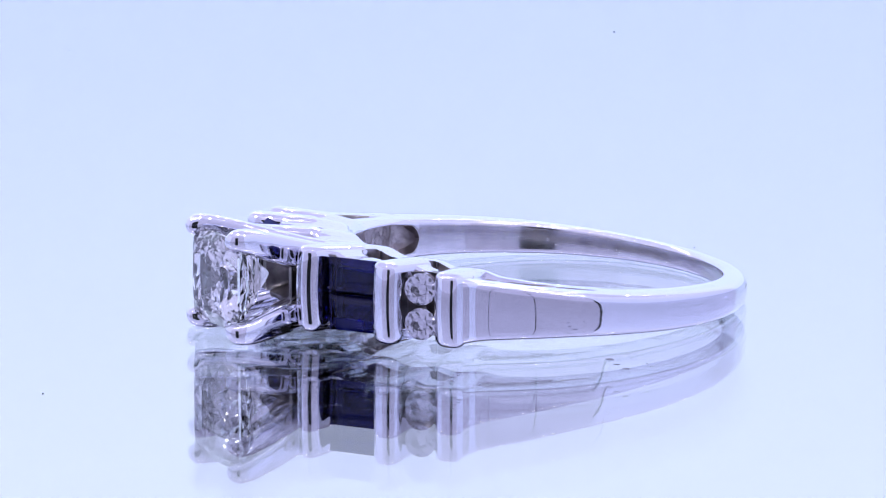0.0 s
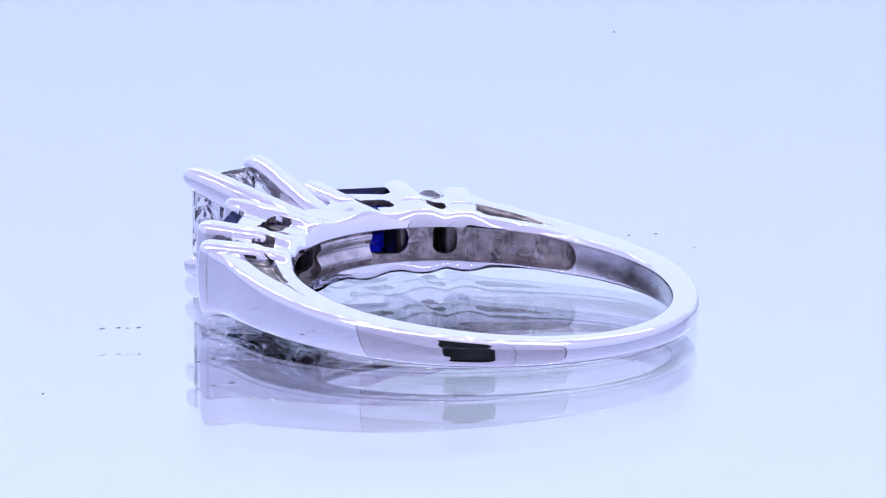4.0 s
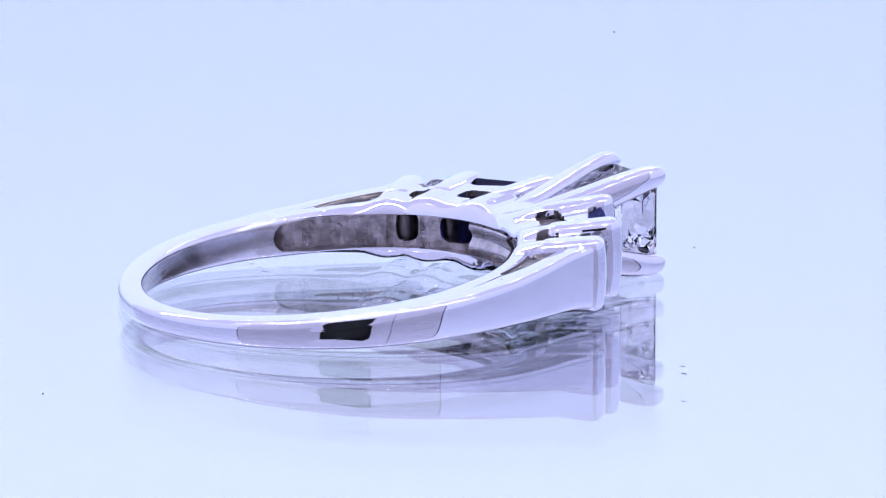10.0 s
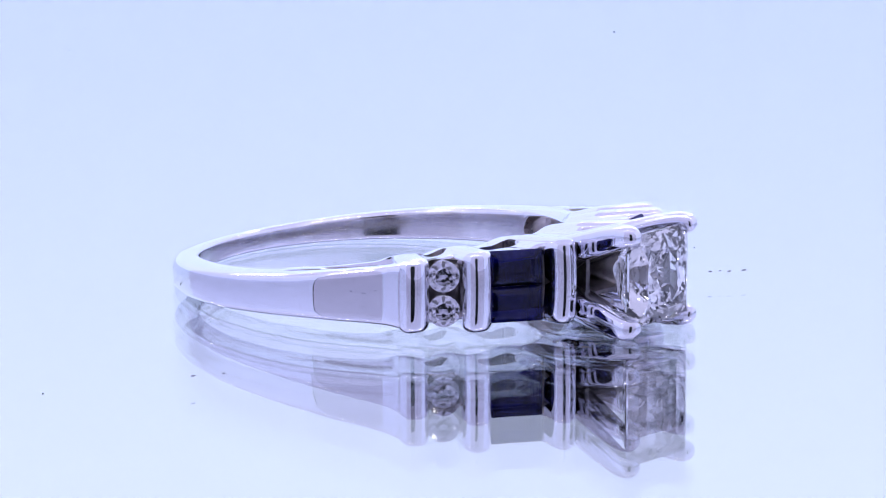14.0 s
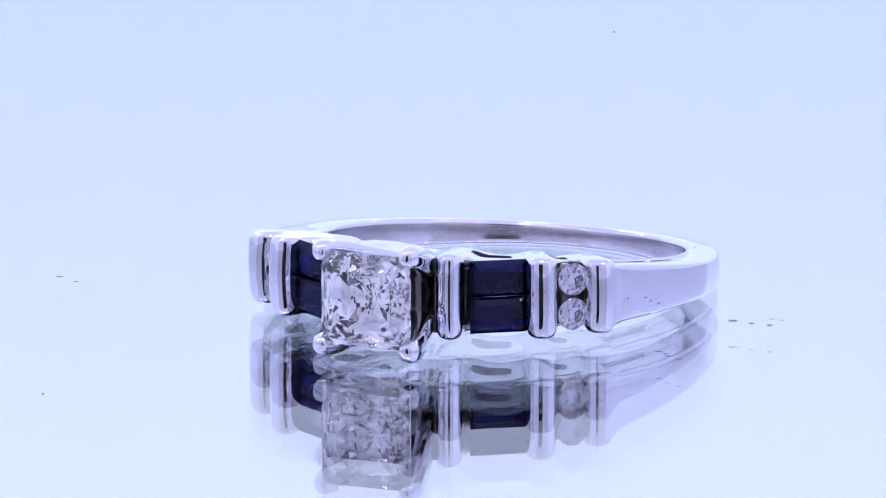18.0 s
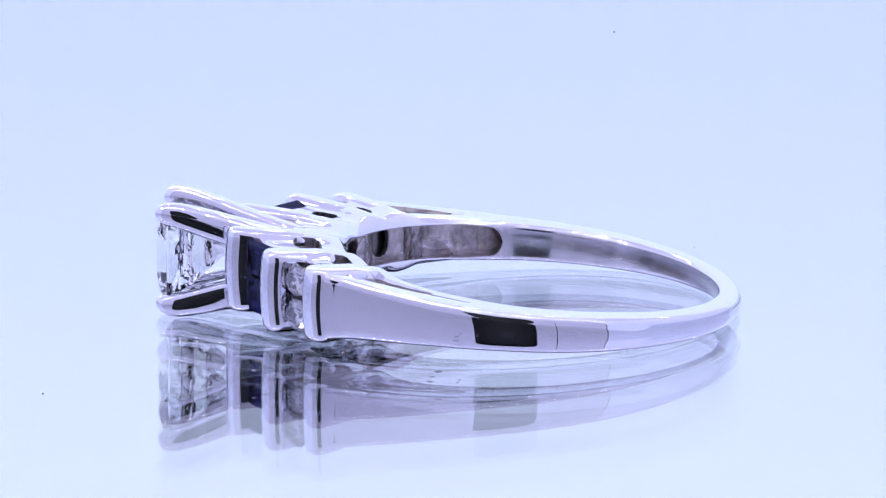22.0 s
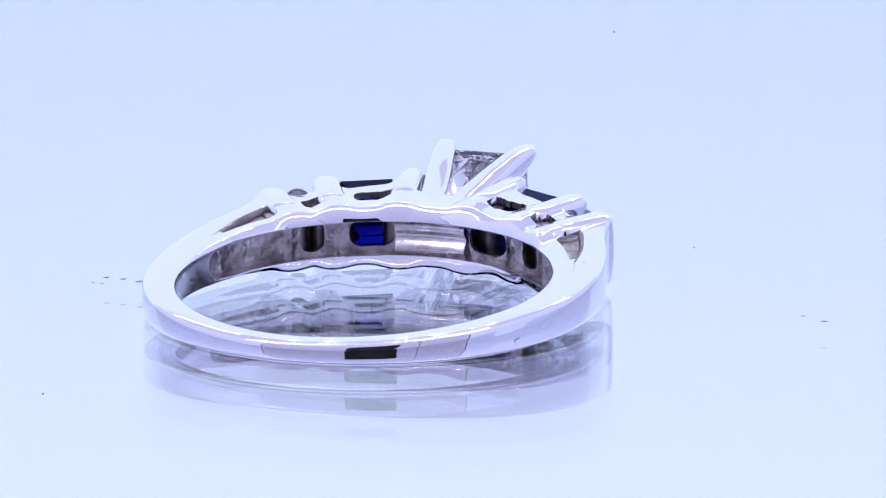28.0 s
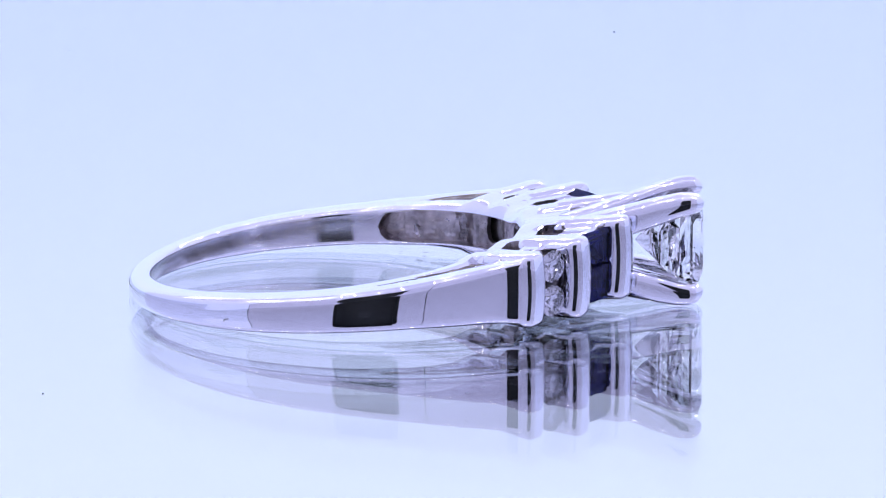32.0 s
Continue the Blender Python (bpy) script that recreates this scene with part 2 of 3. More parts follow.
for x, y, ln, wd, a in ((16.35, -0.4, 0.3, 0.3, 10), (15.45, -0.3, 0.3, 0.25, 5), (14.5, 0.0, 0.45, 0.35, 4),
                        (16.6, 0.8, 0.2, 0.12, 0), (16.1, 0.9, 0.25, 0.1, -10),
                        (14.1, -8.15, 0.4, 0.2, -8), (13.5, -7.7, 0.3, 0.22, -8), (13.3, -7.3, 0.2, 0.15, -8), (12.9, -7.0, 0.3, 0.25, -6),
                        (-18.55, -0.6, 0.35, 0.2, 0), (-17.4, -1.4, 0.25, 0.12, 20)):
    scratch(x, y, ln, wd, a)

# ---------------------------------------------------------------- ring
# The ring lies on its side. Its own frame: x across, -y to the head, z up, origin under the middle of the hoop.
ring = tagged(new("engagement_ring"), label="white gold ring with square diamond and sapphires on mirror glass", category="ring")

HALF = table([(-10.6, 0.50), (-8.5, 0.62), (-5.0, 0.77), (0.0, 0.91), (3.0, 1.04), (6.0, 1.28), (8.0, 1.46), (10, 1.54), (12, 1.6), (14, 1.65)])
# way of the shank's outer face at each angle from the head, and from it the outline
FACING = table([(0, 0), (45, 46), (46, 50), (47, 60), (48, 72), (49.3, 86), (50, 90), (50.8, 85), (51.5, 79), (52.4, 74.3), (53.5, 72), (54.8, 70.4), (56.5, 68.3), (58.5, 68.5),
                (62, 70.3), (66, 73.2), (70, 76.4), (75, 80), (80, 83.8), (85, 87.4), (90, 91.3), (97, 97), (180, 180)])


def outline():
    rows, r, d = [(180, 10.6), (130, 10.57), (110, 10.555), (97, 10.55)], 10.55, 97.0
    while d > 45.0:
        d -= 0.1
        r += 0.1 * radians(1) * r * math.tan(radians(FACING(d + 0.05) - d - 0.05))
        rows.append((d, r))
    return table([(0, r)] + rows[::-1])


OUTER = outline()
IC, IR = -0.95, 8.65                   # the finger hole's centre and radius


def mid(y):
    return 0.50 + 0.080 * (y + 10.5) - 0.05 * math.exp(-(y / 5.0) ** 2)


def inner_at(a, r=IR):
    return r * math.sin(a), IC + r * math.cos(a)


def outer_at(a):
    d = abs(math.degrees(a))
    d = d if d <= 180 else 360 - d
    w = 0.15
    r = sum(OUTER(d + k * w) for k in (-3, -2, -1, 0, 1, 2, 3)) / 7
    return r * math.sin(a), r * math.cos(a)


def section(p, q, half_p=None, half_q=None, b=0.16, n=4, dome=0.0):
    """A rounded upright slab between the plan points p and q; its half height follows the ring unless given. dome: how far its outer face swells."""
    length = math.hypot(q[0] - p[0], q[1] - p[1])
    loop = []
    for u, v in rounded(length, 2.0, b, n, 7):
        k = u / length + 0.5
        if k > 0.5:
            k += dome * (1 - v * v) * min(1.0, (k - 0.5) * 2.2) / length
        x, y = p[0] + (q[0] - p[0]) * k, p[1] + (q[1] - p[1]) * k
        hh = HALF(y) if half_p is None else half_p + (half_q - half_p) * k
        loop.append((x, -y, mid(y) + math.copysign(hh - (1 - abs(v)), v) if abs(v) > 0.5 else mid(y) + v * hh))
    return loop


def shank():
    loops = []
    for i in range(73):
        a = radians(78.5 + (281.5 - 78.5) * i / 72)
        p, q = inner_at(a), outer_at(a)
        loops.append(section(p, q, b=0.26, dome=0.055))
    bm = loft(loops)
    bm.normal_update()
    for f in bm.faces:
        c = f.calc_center_median()
        if math.hypot(c.x, -c.y - IC) < IR + 0.03:
            f.material_index = 1
    part("shank", bm, [WHITE_GOLD, WORN_GOLD], ring, "polished tapering shank")


WALL_IN = table([(40, 11.1), (47, 10.95), (52, 10.68), (58, 10.34), (63, 10.06), (66, 9.84), (69, 9.62), (82, 9.52)])


def shoulder_wall(side):
    loops = []
    for i in range(65):
        d = 43.5 + (78.52 - 43.5) * (i / 64) ** 1.5
        a = radians(d)
        o, q = inner_at(a), outer_at(a)
        k = (WALL_IN(d) - IR) / math.hypot(q[0] - o[0], q[1] - o[1])
        p = o[0] + (q[0] - o[0]) * k, o[1] + (q[1] - o[1]) * k
        rise = 0.15 * min(1.0, max(0.0, (50.5 - d) / 4.5)) ** 2
        loop = section(p, q, HALF(p[1]) + rise, HALF(q[1]) + rise, b=0.26, dome=0.055)
        loops.append([(x * side, y, z) for x, y, z in loop])
    bm = loft(loops)
    # faces inside the slot get the gold coloured dark for its shade
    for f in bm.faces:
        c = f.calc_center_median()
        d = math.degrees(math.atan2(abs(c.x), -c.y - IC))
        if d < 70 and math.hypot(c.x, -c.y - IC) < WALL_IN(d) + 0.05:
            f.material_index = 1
    part("shoulder", bm, [WHITE_GOLD, SHADED_ROUGH_GOLD], ring, "flaring polished shoulder")


# plan of the bars: outer face, way outward, thickness, depth, half height
BARS = (((2.74, 12.88), 12, 1.22, 3.7, 2.02), ((6.56, 10.85), 28, 1.40, 3.4, 1.92), ((8.63, 8.70), 40, 1.45, 3.0, 1.76))
PLATE_OUT = table([(0, 11.2), (7.9, 11.2), (8.8, 13.35), (13.5, 13.3), (14.1, 12.75), (26.7, 12.05), (27.5, 12.75), (31.7, 12.65), (32.2, 11.85), (38.8, 11.65), (39.8, 12.15), (44, 12.0), (45.6, 11.3), (46.2, 11.1), (52, 10.8), (58, 10.46), (63, 10.17), (66, 9.96), (69, 9.76), (82, 9.74)])


def hole(d, r):
    """The openings through the gallery beside the stones."""
    wob = 0.06 * noise.noise((d * 0.9, r * 6.0, 3.0))
    h1 = abs(d - 18.6) / 5.0, abs(r - 10.65 + wob) / 0.62
    h2 = abs(d - 34.6) / 3.0, abs(r - 10.25 + wob) / 0.52
    return any(u ** 4 + v ** 4 < 1.0 for u, v in (h1, h2))


def fins(x, y):
    best = 0.0
    for (fx, fy), ang, th, dp, hf in BARS:
        a = radians(ang)
        away = (x - fx) * math.cos(a) - (y - fy) * math.sin(a)
        if abs(away) < 1.4:
            run = (fx - x) * math.sin(a) + (fy - y) * math.cos(a)
            top = hf - HALF(y) - 0.03 - 0.05 * max(0.0, run)
            wide = 0.82 + 0.05 * max(0.0, run)
            rim = math.hypot(x, y - IC) - IR
            top = max(top, 0.2) * min(1.0, 0.55 + 0.35 * max(rim, 0.0))
            best = max(best, top * max(0.0, 1 - (away / (1.25 * wide)) ** 2) ** 2)
    return best


def floor_depth(d, r):
    """How deep the rough floor of the slot in the shoulder lies under its rim."""
    if d < 45.6:
        return 0.0
    k = min(1.0, max(0.0, (r - 9.54) / 0.13))
    return 0.28 * k * k * (3 - 2 * k) * min(1.0, max(0.0, (67.0 - d) / 4.0)) + (0.05 * k * noise.noise((d * 0.6, r * 4.0, 1.0)) if d < 64 else 0.0)


def plate_radius(d, k):
    """Radius at the part k of the plate's way outward; past the bars half the way ends at the slot's lip."""
    r1 = PLATE_OUT(d)
    if d < 45.6:
        return IR + (r1 - IR) * k
    return IR + (9.54 - IR) * k * 2 if k < 0.5 else 9.54 + (r1 - 9.54) * (k * 2 - 1)


def gallery(level):
    """The plate above or below the stones: rim, ridges over the bars, openings between them."""
    na, nr = 400, 38
    bm = bmesh.new()
    top, low = {}, {}
    for i in range(na + 1):
        d = -78.52 + 157.04 * i / na
        a, da = radians(d), abs(d)
        r1 = PLATE_OUT(da)
        for j in range(nr + 1):
            k = j / nr
            r = plate_radius(da, k)
            x, y = inner_at(a, r)
            if da > 50:
                o, q = inner_at(a), outer_at(a)
                k = (r - IR) / math.hypot(q[0] - o[0], q[1] - o[1])
                w = min(1.0, (da - 50) / 20)
                x, y = x + w * (o[0] + (q[0] - o[0]) * k - x), y + w * (o[1] + (q[1] - o[1]) * k - y)
            sunk = floor_depth(da, r)
            full = HALF(y) + fins(abs(x), y) * (1 - min(1.0, max(0.0, sunk) / 0.2))
            calm = min(1.0, max(0.0, (78.5 - da) / 16.0))
            rim = max(0.45, min(0.86, HALF(y) - 0.26 + 0.12 * calm))
            e = (r - IR) / (0.26 + 0.16 * calm)
            hh = full if e >= 1 else rim + (full - rim) * (calm * math.sin(0.5 * math.pi * e) ** 0.9 + (1 - calm) * math.sqrt(max(0.0, 1 - (1 - e) ** 2)))
            hh -= sunk
            edge = (r1 - r) / 0.14
            if edge < 1 and da < 45:
                hh -= 0.12 * (1 - math.sqrt(max(0.0, 1 - (1 - edge) ** 2)))
            under = min(rim - 0.02, hh - 0.05) if r < IR + 2.0 else hh - 0.3
            if da > 72:
                under = min(under, 0.80 * math.sqrt(max(0.0, 1 - ((da - 72) / 6.3) ** 2)))
            top[i, j] = bm.verts.new((x, -y, mid(y) + level * (hh + (0.008 * min(1.0, (78.52 - da) / 4.0) if da > 60 else 0.0))))
            low[i, j] = bm.verts.new((x, -y, mid(y) + level * min(under, hh - 0.03)))
    kept = set()
    for i in range(na):
        d = abs(-78.52 + 157.04 * (i + 0.5) / na)
        r1 = PLATE_OUT(d)
        for j in range(nr):
            if not hole(d, plate_radius(d, (j + 0.5) / nr)):
                kept.add((i, j))
    for i, j in kept:
        f = bm.faces.new((top[i, j], top[i + 1, j], top[i + 1, j + 1], top[i, j + 1]))
        d = abs(-78.52 + 157.04 * (i + 0.5) / na)
        # rough slot floor, with the slot's shade in its colour
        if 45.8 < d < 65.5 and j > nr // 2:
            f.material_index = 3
        # undersides take the cast gold darkened for the shade below the plate
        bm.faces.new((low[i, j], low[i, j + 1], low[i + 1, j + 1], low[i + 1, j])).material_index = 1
        for (di, dj), e0, e1 in (((-1, 0), (0, 0), (0, 1)), ((1, 0), (1, 1), (1, 0)), ((0, -1), (1, 0), (0, 0)), ((0, 1), (0, 1), (1, 1))):
            if (i + di, j + dj) not in kept:
                u, v = (i + e0[0], j + e0[1]), (i + e1[0], j + e1[1])
                f = bm.faces.new((top[u], top[v], low[v], low[u]))
                f.material_index = 1 if j > 0 else (2 if abs(i - na / 2) > 165 else 0)
    bmesh.ops.delete(bm, geom=[v for v in bm.verts if not v.link_faces], context="VERTS")
    part("gallery_plate", bm, [WHITE_GOLD, SHADED_CAST_GOLD, WORN_GOLD, SHADED_ROUGH_GOLD], ring, "polished gallery plate with openings beside the stones", smooth=60)


HOLLOW = table([(11.4, 0.62), (25.5, 0.62), (28, 0.50), (30, 0.50), (32.5, 0.62), (41, 0.62), (43, 0.48), (45.5, 0.48), (50, 0.74), (55, 0.86), (63, 0.86), (67, 0.76), (80, 0.76)])


def liner():
    """The rough back of the hollow, pierced behind each stone."""
    bm = bmesh.new()
    na, nz = 900, 40
    front, back = {}, {}
    for i in range(na + 1):
        d = -77.6 + 155.2 * i / na
        a = radians(d)
        dent = 0.13 * noise.noise((d * 0.12, 0.0, 0.0))
        for j in range(nz + 1):
            w = -1 + 2 * j / nz
            tilt = 0.06 * noise.noise((d * 0.3, w * 2.0, 5.0)) + 0.03 * noise.noise((d * 0.8, w * 5.0, 9.0))
            r0 = (IR + HOLLOW(abs(d)) + 0.6 * dent + tilt) if abs(d) > 11.4 else (IR + 0.30 + 0.12 * math.cos(w * 6.0))
            if abs(d) > 71.5:
                r0 = IR + (r0 - IR) * math.sqrt(max(0.0, 1 - ((abs(d) - 71.5) / 6.3) ** 2)) - 0.02
            for r, store in ((r0, front), (r0 + 0.22, back)):
                x, y = inner_at(a, r)
                store[i, j] = bm.verts.new((x, -y, mid(y) + w * min(0.93, HALF(y) - 0.16)))
    def open_at(d, w):
        d = abs(d)
        return any((abs(d - c) / hw) ** 3 + (abs(w - wc) / hh) ** 3 < 1 for c, hw, wc, hh in ((18.6, 6.7, 0.12, 0.74), (36.4, 3.7, 0.1, 0.78)))
    kept = {(i, j) for i in range(na) for j in range(nz) if not open_at(-77.6 + 155.2 * (i + 0.5) / na, -1 + 2 * (j + 0.5) / nz)}
    for i, j in kept:
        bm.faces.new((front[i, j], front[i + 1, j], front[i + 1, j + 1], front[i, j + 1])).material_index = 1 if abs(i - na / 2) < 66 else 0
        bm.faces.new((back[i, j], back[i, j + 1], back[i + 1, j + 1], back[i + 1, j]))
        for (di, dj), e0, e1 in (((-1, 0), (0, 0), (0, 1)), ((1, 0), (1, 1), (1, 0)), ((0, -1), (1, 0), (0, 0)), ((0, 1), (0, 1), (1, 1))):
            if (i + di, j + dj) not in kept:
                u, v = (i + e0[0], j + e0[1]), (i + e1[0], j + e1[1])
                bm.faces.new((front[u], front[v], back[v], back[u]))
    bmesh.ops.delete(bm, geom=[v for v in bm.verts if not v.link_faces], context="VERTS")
    part("liner", bm, [SHADED_CAST_GOLD, SATIN_GOLD], ring, "rough cast hollow behind the stones, pierced", smooth=40)


def block(name, face, angle, thick, depth, half, b, mat=WHITE_GOLD, side=1, label="", taper=0.0):
    """An upright rounded bar. face: plan place of its outer face; angle: of its outward way from the head's way."""
    a = radians(angle)
    out_x, out_y = math.sin(a), math.cos(a)
    tan_x, tan_y = math.cos(a), -math.sin(a)
    loops = []
    steps = 5
    low = [(-1, b * math.cos(0.5 * math.pi * k / steps), b * (1 - math.sin(0.5 * math.pi * k / steps))) for k in range(steps + 1)]
    straight = [(w, None, 0.0) for w in (-0.8, -0.6, -0.4, -0.2, 0.0, 0.2, 0.4, 0.6, 0.8)]
    high = [(1, rise, inset) for _, rise, inset in reversed(low)]
    for sgn, rise, inset in low + straight + high:
        loop = []
        for u, v in rounded(thick - 2 * inset, depth - 2 * inset, max(0.05, 0.50 - inset * 0.85), 7, 0, 5):
            w = v - depth / 2
            k = min(1.0, abs(u) / (thick / 2))
            up = abs(sgn)
            if v > 0:
                w += 0.20 * (1 - k * k) - 0.10 * up * up
            x, y = face[0] + tan_x * u + out_x * w, face[1] + tan_y * u + out_y * w
            hh = half - taper * (-w / depth)
            z = sgn * (hh - b) if rise is None else sgn * (hh - b + rise)
            loop.append((x * side, -y, mid(y) + z))
        loops.append(loop)
    part(name, loft(loops), mat, ring, label)


def prong(side, level):
    path = [((0.70, 9.6), 0.80, 0.78, 0.55), ((0.95, 11.0), 1.00, 0.82, 0.55), ((1.32, 12.6), 1.38, 0.80, 0.58), ((1.72, 14.2), 1.82, 0.73, 0.62),
            ((1.96, 15.2), 2.07, 0.65, 0.70), ((2.06, 15.7), 2.14, 0.58, 0.78), ((2.08, 16.0), 2.15, 0.50, 0.85), ((2.06, 16.2), 2.12, 0.38, 0.9),
            ((2.02, 16.32), 2.09, 0.24, 0.95), ((2.0, 16.36), 2.07, 0.10, 1.0)]
    loops = []
    for (x, y), h, r, square in path:
        loop = []
        for i in range(28):
            a = 2 * math.pi * i / 28
            u, v = math.cos(a), math.sin(a)
            u, v = math.copysign(abs(u) ** square, u), math.copysign(abs(v) ** square, v)
            loop.append(((x + u * r * 0.86) * side, -y, mid(y) + level * h + v * r * 0.92))
        loops.append(loop)
    part("prong", loft(loops), WHITE_GOLD, ring, "polished prong gripping the square diamond", smooth=60)


def basket():
    """The cup between the prongs, under the square stone."""
    loops = []
    for y, half in ((9.8, 1.0), (10.8, 1.12), (12.0, 1.32), (12.75, 1.42), (12.75, 1.15), (12.0, 0.6), (11.4, 0.4)):
        loops.append([(u, -y, mid(y) + v) for u, v in rounded(2 * half, 2 * half * (1.05 if y < 11.0 else 0.7), 0.25)])
    # the dark hollow under the stone is put into the cup's colour
    part("basket", loft(loops), SHADED_ROUGH_GOLD, ring, "rough cup under the square diamond, coloured dark for its shade")
    # notched webs that join neighbouring prongs
    for turn in range(4):
        bm = bmesh.new()
        rows = []
        for i in range(17):
            w = -1 + i / 8
            edge = 11.7 + 3.0 * abs(w) ** 1.3
            rows.append([])
            for k in range(7):
                y = 10.0 + (edge - 10.0) * k / 6
                spread = 0.85 + (y - 10.0) * 0.235
                for off in (0.0, -0.28):
                    across, out = w * spread * 1.02, spread + 0.18 + off
                    x, z = ((across, out), (out, across), (across, -out), (-out, across))[turn]
                    rows[-1].append(bm.verts.new((x, -y, mid(y) + z)))
        for a, b in zip(rows, rows[1:]):
            for k in range(6):
                bm.faces.new((a[2 * k], b[2 * k], b[2 * k + 2], a[2 * k + 2]))
                bm.faces.new((a[2 * k + 1], a[2 * k + 3], b[2 * k + 3], b[2 * k + 1]))
            bm.faces.new((a[12], b[12], b[13], a[13]))
            bm.faces.new((a[0], a[1], b[1], b[0]))
        # side webs are coloured shade-dark, the others lighter to brighten the stone
        part("web", bm, SHADED_ROUGH_GOLD if turn % 2 else SATIN_GOLD, ring, "notched web between two prongs")


def bridge():
    loops = []
    for i in range(13):
        a = radians(-9 + 18 * i / 12)
        p, q = inner_at(a, IR + 0.7), inner_at(a, 11.9)
        loops.append(section(p, q, 1.0, 0.85, 0.12))
    part("bridge", loft(loops), SHADED_CAST_GOLD, ring, "rough cast bridge under the head")


def gem_part(name, pts, centre, angle, mat, side, label):
    """Facets from points (across, up, outward), set at a place, facing outward."""
    a = radians(angle)
    moved = []
    for u, v, w in pts:
        x, y = centre[0] + math.cos(a) * u + math.sin(a) * w, centre[1] - math.sin(a) * u + math.cos(a) * w
        moved.append((x * side, -y, mid(y) * 0 + centre[2] + v))
    part(name, hull(moved), mat, ring, label, smooth=0)


def square_stone(half, place):
    """A square brilliant: table, crown, girdle and a pavilion of many small facets, each cut a little unevenly."""
    rnd = random.Random(5)
    n = 20
    bm = bmesh.new()

    def ringed(k, d, shift, square, uneven):
        row = []
        for i in range(n):
            a = 2 * math.pi * (i + shift) / n
            c, sn = math.cos(a), math.sin(a)
            r = half * k * (square / max(abs(c), abs(sn)) + 1 - square)
            across, up, out = (v + rnd.uniform(-uneven, uneven) for v in (r * c, r * sn, d))
            row.append(bm.verts.new((place[0] + across, -place[1] - out, place[2] + up)))
        return row

    rows = [ringed(0.654, 0.56, 0.0, 0.85, 0.0), ringed(0.82, 0.356, 0.5, 0.9, 0.010), ringed(0.995, 0.05, 0.0, 1.0, 0.0), ringed(1.0, -0.06, 0.0, 1.0, 0.0)]
    depth, last = -0.06, 1.0
    for k, angle, shift, square in ((0.84, 54.5, 0.5, 0.61), (0.66, 54.3, 0.0, 0.855), (0.49, 49.7, 0.5, 0.78), (0.34, 46.6, 0.0, 0.63), (0.20, 50.7, 0.5, 0.37), (0.09, 46.75, 0.0, 0.56)):
        depth -= (last - k) * half * math.tan(radians(angle))
        last = k
        rows.append(ringed(k, depth, shift, square, 0.0072 * min(1.0, 0.35 + k)))
    bm.faces.new(rows[0])
    for a, b in zip(rows, rows[1:]):
        turned = rows.index(b) % 2
        for i in range(n):
            p, q, u, v = a[i], a[(i + 1) % n], b[i], b[(i + 1) % n]
            for tri in (((p, q, u), (q, v, u)) if turned else ((p, q, v), (p, v, u))):
                bm.faces.new(tri)
    tip = bm.verts.new((place[0], -place[1] - depth + 0.09 * half * 0.8, place[2]))
    for i in range(n):
        bm.faces.new((rows[-1][i], rows[-1][(i + 1) % n], tip))
    part("square_diamond", bm, DIAMOND, ring, "large princess-cut square diamond", smooth=0)


def round_stone(r):
    pts = []
    for i in range(8):
        a = 2 * math.pi * i / 8
        pts.append((0.56 * r * math.cos(a), 0.56 * r * math.sin(a), 0.30 * r))
        b = a + math.pi / 8
        pts.append((0.80 * r * math.cos(b), 0.80 * r * math.sin(b), 0.19 * r))
        pts.append((0.52 * r * math.cos(b), 0.52 * r * math.sin(b), -0.50 * r))
    for i in range(16):
        a = 2 * math.pi * i / 16
        pts += [(r * math.cos(a), r * math.sin(a), 0.02 * r), (r * math.cos(a), r * math.sin(a), -0.05 * r)]
    pts.append((0, 0, -0.88 * r))
    return pts


def baguette(w, h):
    """A step-cut stone: table, two crown steps, girdle and three pavilion steps down to a keel."""
    pts = []
    for inset_w, inset_h, d in ((0.42, 0.36, 0.24), (0.20, 0.17, 0.16), (0, 0, 0.0), (0, 0, -0.06), (0.18, 0.17, -0.46), (0.42, 0.42, -0.90)):
        for sx in (-1, 1):
            for sy in (-1, 1):
                pts.append((sx * (w / 2 - inset_w), sy * (h / 2 - inset_h), d))
    pts += [(-w / 2 + 0.68, 0, -1.32), (w / 2 - 0.68, 0, -1.32)]
    return pts


def seat(side):
    """The drilled metal bed behind a pair of round stones, added to block light and coloured dark for shade."""
    a = radians(46)
    bm = bmesh.new()
    rows = []
    for i in range(13):
        v = -1.4 + 2.8 * i / 12
        rows.append([])
        for u, w in ((-0.85, -0.35), (-0.45, -0.8), (0.0, -0.95), (0.45, -0.8), (0.85, -0.35), (0.85, -0.75), (0.45, -1.15), (0.0, -1.32), (-0.45, -1.15), (-0.85, -0.75)):
            w += 0.06 * noise.noise((u * 3, v * 3, side * 4.0)) - 0.25 * (1 - min(1.0, abs(abs(v) - 0.8) / 0.8))
            x, y = 7.45 + math.cos(a) * u + math.sin(a) * w, 9.36 - math.sin(a) * u + math.cos(a) * w
            rows[-1].append((x * side, -y, mid(9.3) + v))
    part("stone_seat", loft(rows), SHADED_ROUGH_GOLD, ring, "metal bed added behind the small diamonds, coloured dark for shade")


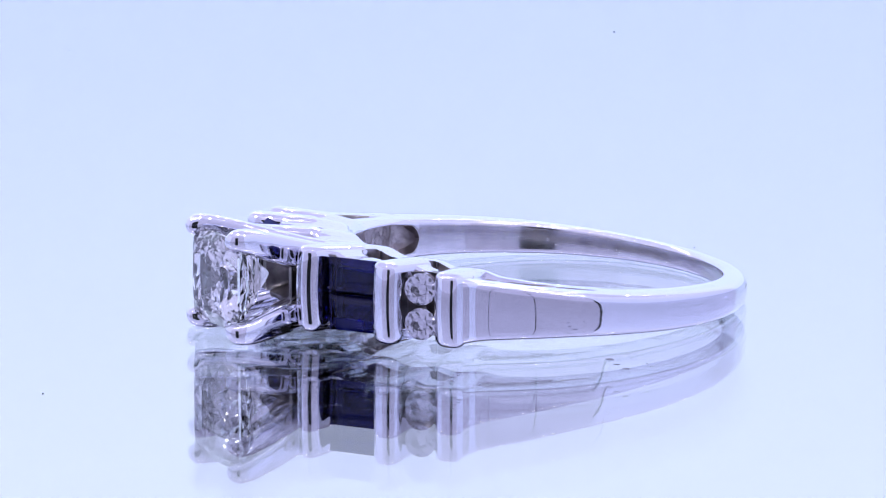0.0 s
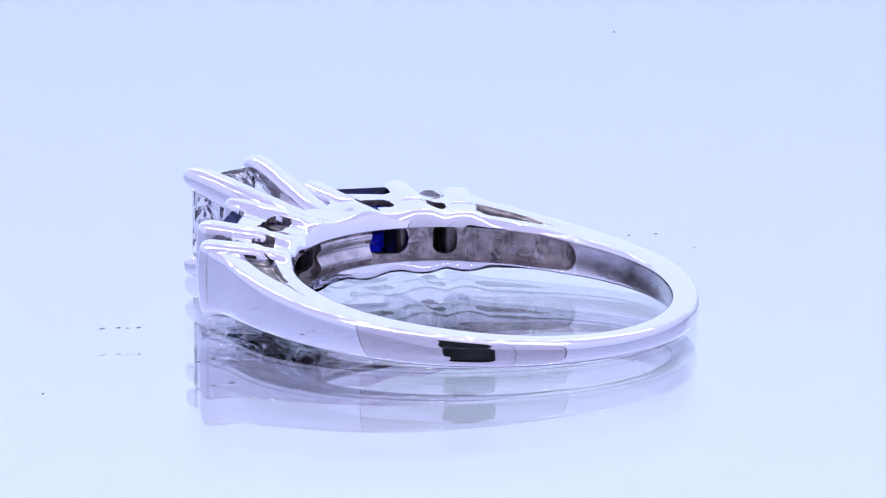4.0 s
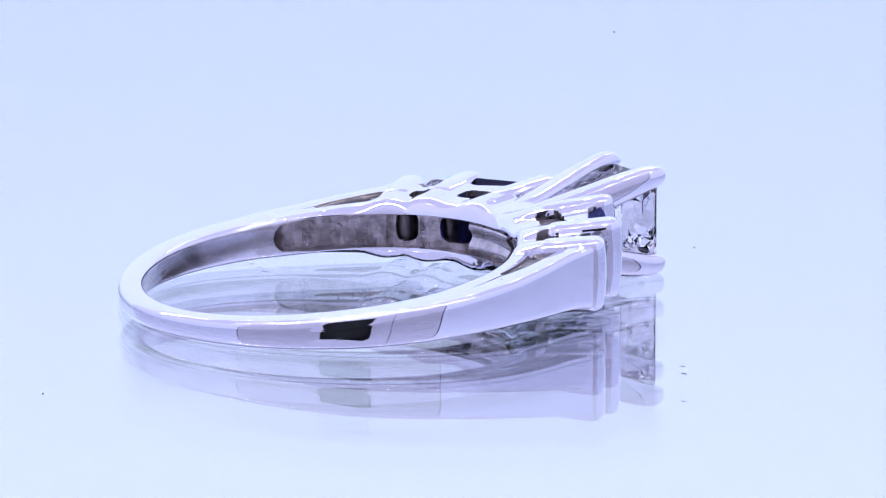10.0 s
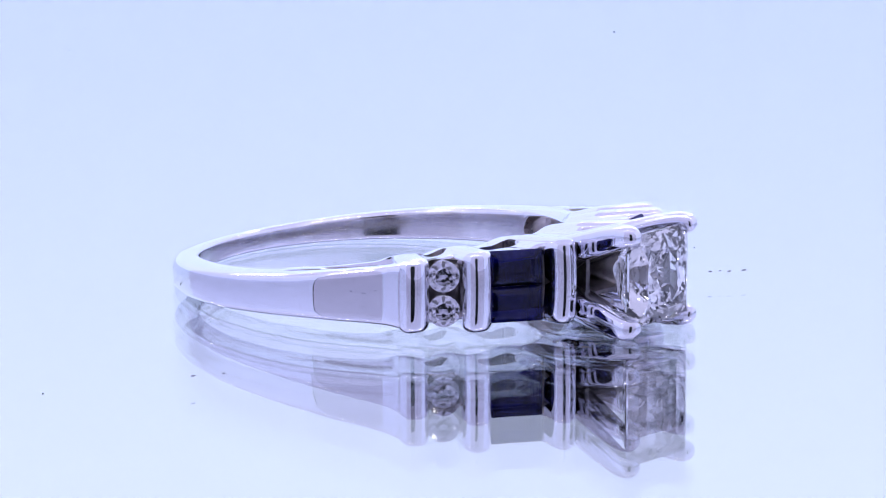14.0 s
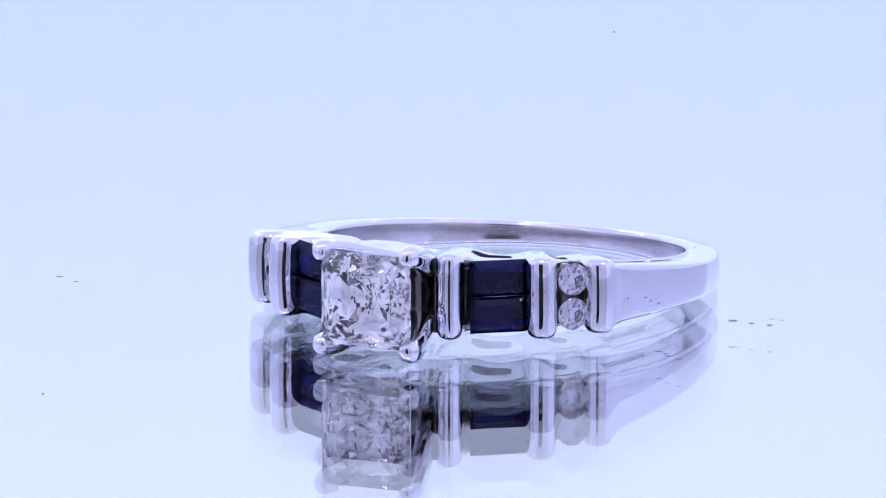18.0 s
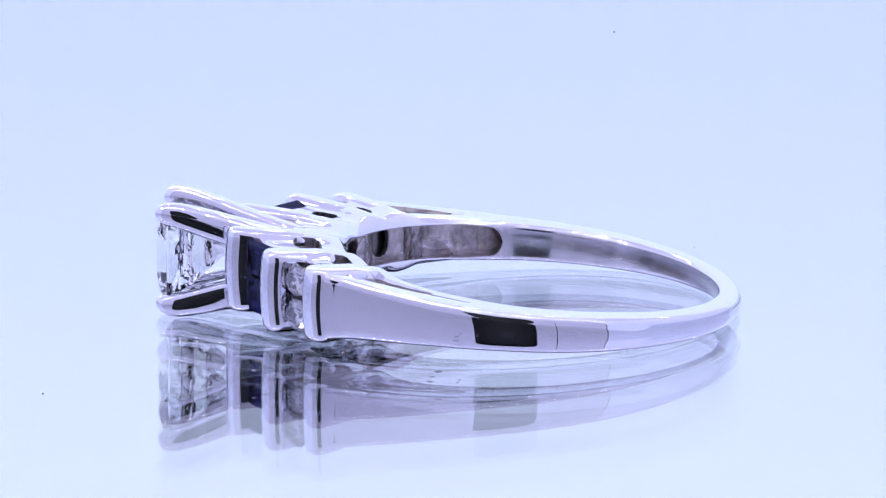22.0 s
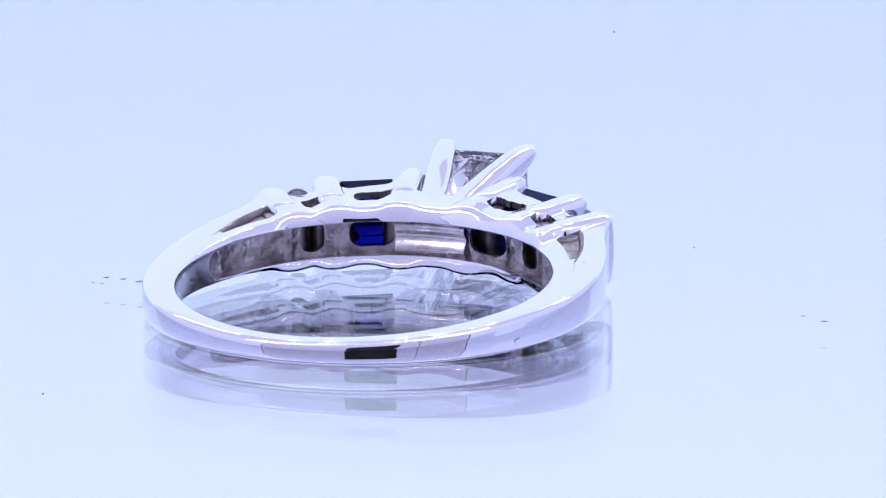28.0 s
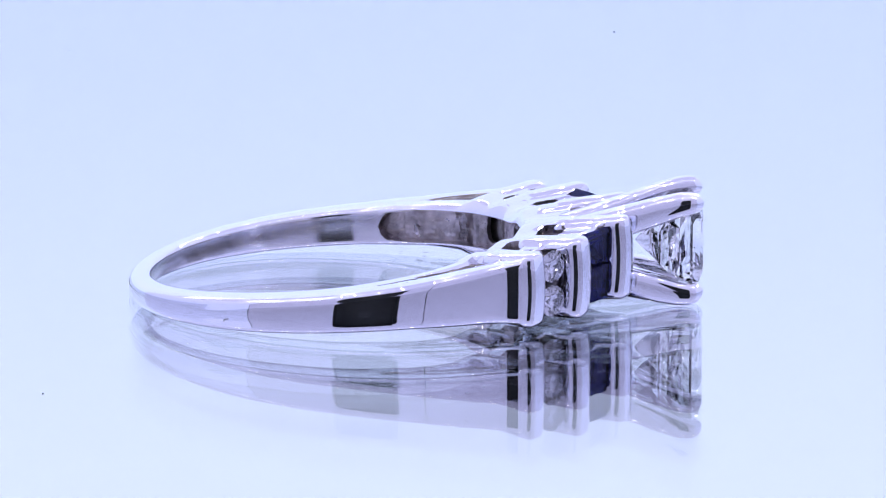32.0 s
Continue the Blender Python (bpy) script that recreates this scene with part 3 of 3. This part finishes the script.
def flank(side):
    """The rough side of the inmost bar, facing the prong."""
    a = radians(12)
    pts = []
    for w, top in ((-0.45, 1.72), (-1.1, 1.70), (-2.6, 1.20)):
        for u in (-0.66, -0.5):
            x, y = 2.74 + math.cos(a) * u + math.sin(a) * w, 12.88 - math.sin(a) * u + math.cos(a) * w
            pts += [(x * side, -y, mid(y) + lv * top) for lv in (-1, 1)]
    part("bar_flank", hull(pts), SHADED_ROUGH_GOLD, ring, "rough grey side of the bar beside the prong")


def nick(place, normal, length, width, turn):
    """A small dark dent in the polish."""
    up = Vector(normal).normalized()
    side = up.cross(Vector((0, 0, 1))) if abs(up.z) < 0.9 else Vector((1, 0, 0))
    side.normalize()
    other = up.cross(side)
    c, sn = math.cos(radians(turn)), math.sin(radians(turn))
    bm = bmesh.new()
    loops = []
    for lift in (0.006, -0.05):
        loops.append([])
        for u, v in ((-0.5, 0), (-0.2, 0.4), (0.25, 0.5), (0.5, 0.1), (0.2, -0.4), (-0.3, -0.5)):
            u, v = u * length, v * width
            loops[-1].append(bm.verts.new(Vector(place) + side * (u * c - v * sn) + other * (u * sn + v * c) + up * lift))
    top, low = loops
    bm.faces.new(top)
    bm.faces.new(list(reversed(low)))
    for i in range(6):
        bm.faces.new((top[i], low[i], low[(i + 1) % 6], top[(i + 1) % 6]))
    part("nick", bm, GRIME, ring, "tiny dark nick in the polish", smooth=0)


shank()
liner()
for s in (-1, 1):
    shoulder_wall(s)
    gallery(s)
    for face, ang, th, dp, hf in BARS:
        block("bar", face, ang, th, dp, hf - 0.03, 0.42, side=s, label="rounded upright bar between the stones", taper=0.10)
        a = radians(ang)
        inner = (face[0] - 1.2 * math.sin(a), face[1] - 1.2 * math.cos(a))
        # added wall that covers the bar's bright sides and darkens the channel
        block("shade_wall", inner, ang, th + 0.72, dp - 1.0, HALF(inner[1]) - 0.3, 0.2, SHADED_ROUGH_GOLD, s, "added rough wall behind the stones, coloured dark for the channel's shade")
    seat(s)
    flank(s)
    for lv in (-1, 1):
        prong(s, lv)
        gem_part("sapphire", baguette(2.58, 1.66), (4.52, 11.15, mid(11.0) + lv * 0.84), 34, SAPPHIRE, s, "dark blue baguette sapphire")
        gem_part("accent_diamond", round_stone(0.74), (7.45, 9.36, mid(9.3) + lv * 0.80), 46, SMALL_DIAMOND, s, "small round diamond")
bridge()
basket()
square_stone(2.14, (0, 15.8, mid(15.8)))
for place, normal, ln, wd, turn in (((-9.1, 5.45, 0.72), (-0.86, 0.51, -0.03), 0.26, 0.05, 8), ((-9.02, 5.58, 0.64), (-0.86, 0.51, -0.03), 0.15, 0.05, 75),
                                    ((-9.46, -2.8, 2.56), (0, 0, 1), 0.22, 0.08, 20), ((-3.18, -12.3, 2.7), (-0.98, 0.21, 0.0), 0.12, 0.08, 60),
                                    ((10.55, 0.77, 0.87), (1, 0, 0), 0.06, 0.05, 0), ((10.53, 0.95, 0.70), (1, 0, 0), 0.05, 0.05, 0)):
    nick(place, normal, ln, wd, turn)


# ---------------------------------------------------------------- what moves
RING_PLACE = pose(1.946 * MM, 3.599 * MM, 0.0, 0, 0, -4.3)


def motions():
    steps = 64
    turns = [(SECONDS * i / steps, pose(0, 0, 0, 0, 0, SPIN * (SECONDS * i / steps - 17.0))) for i in range(steps + 1)]
    walk(turntable, turns)
    walk(ring, [(t, m @ RING_PLACE) for t, m in turns])


motions()
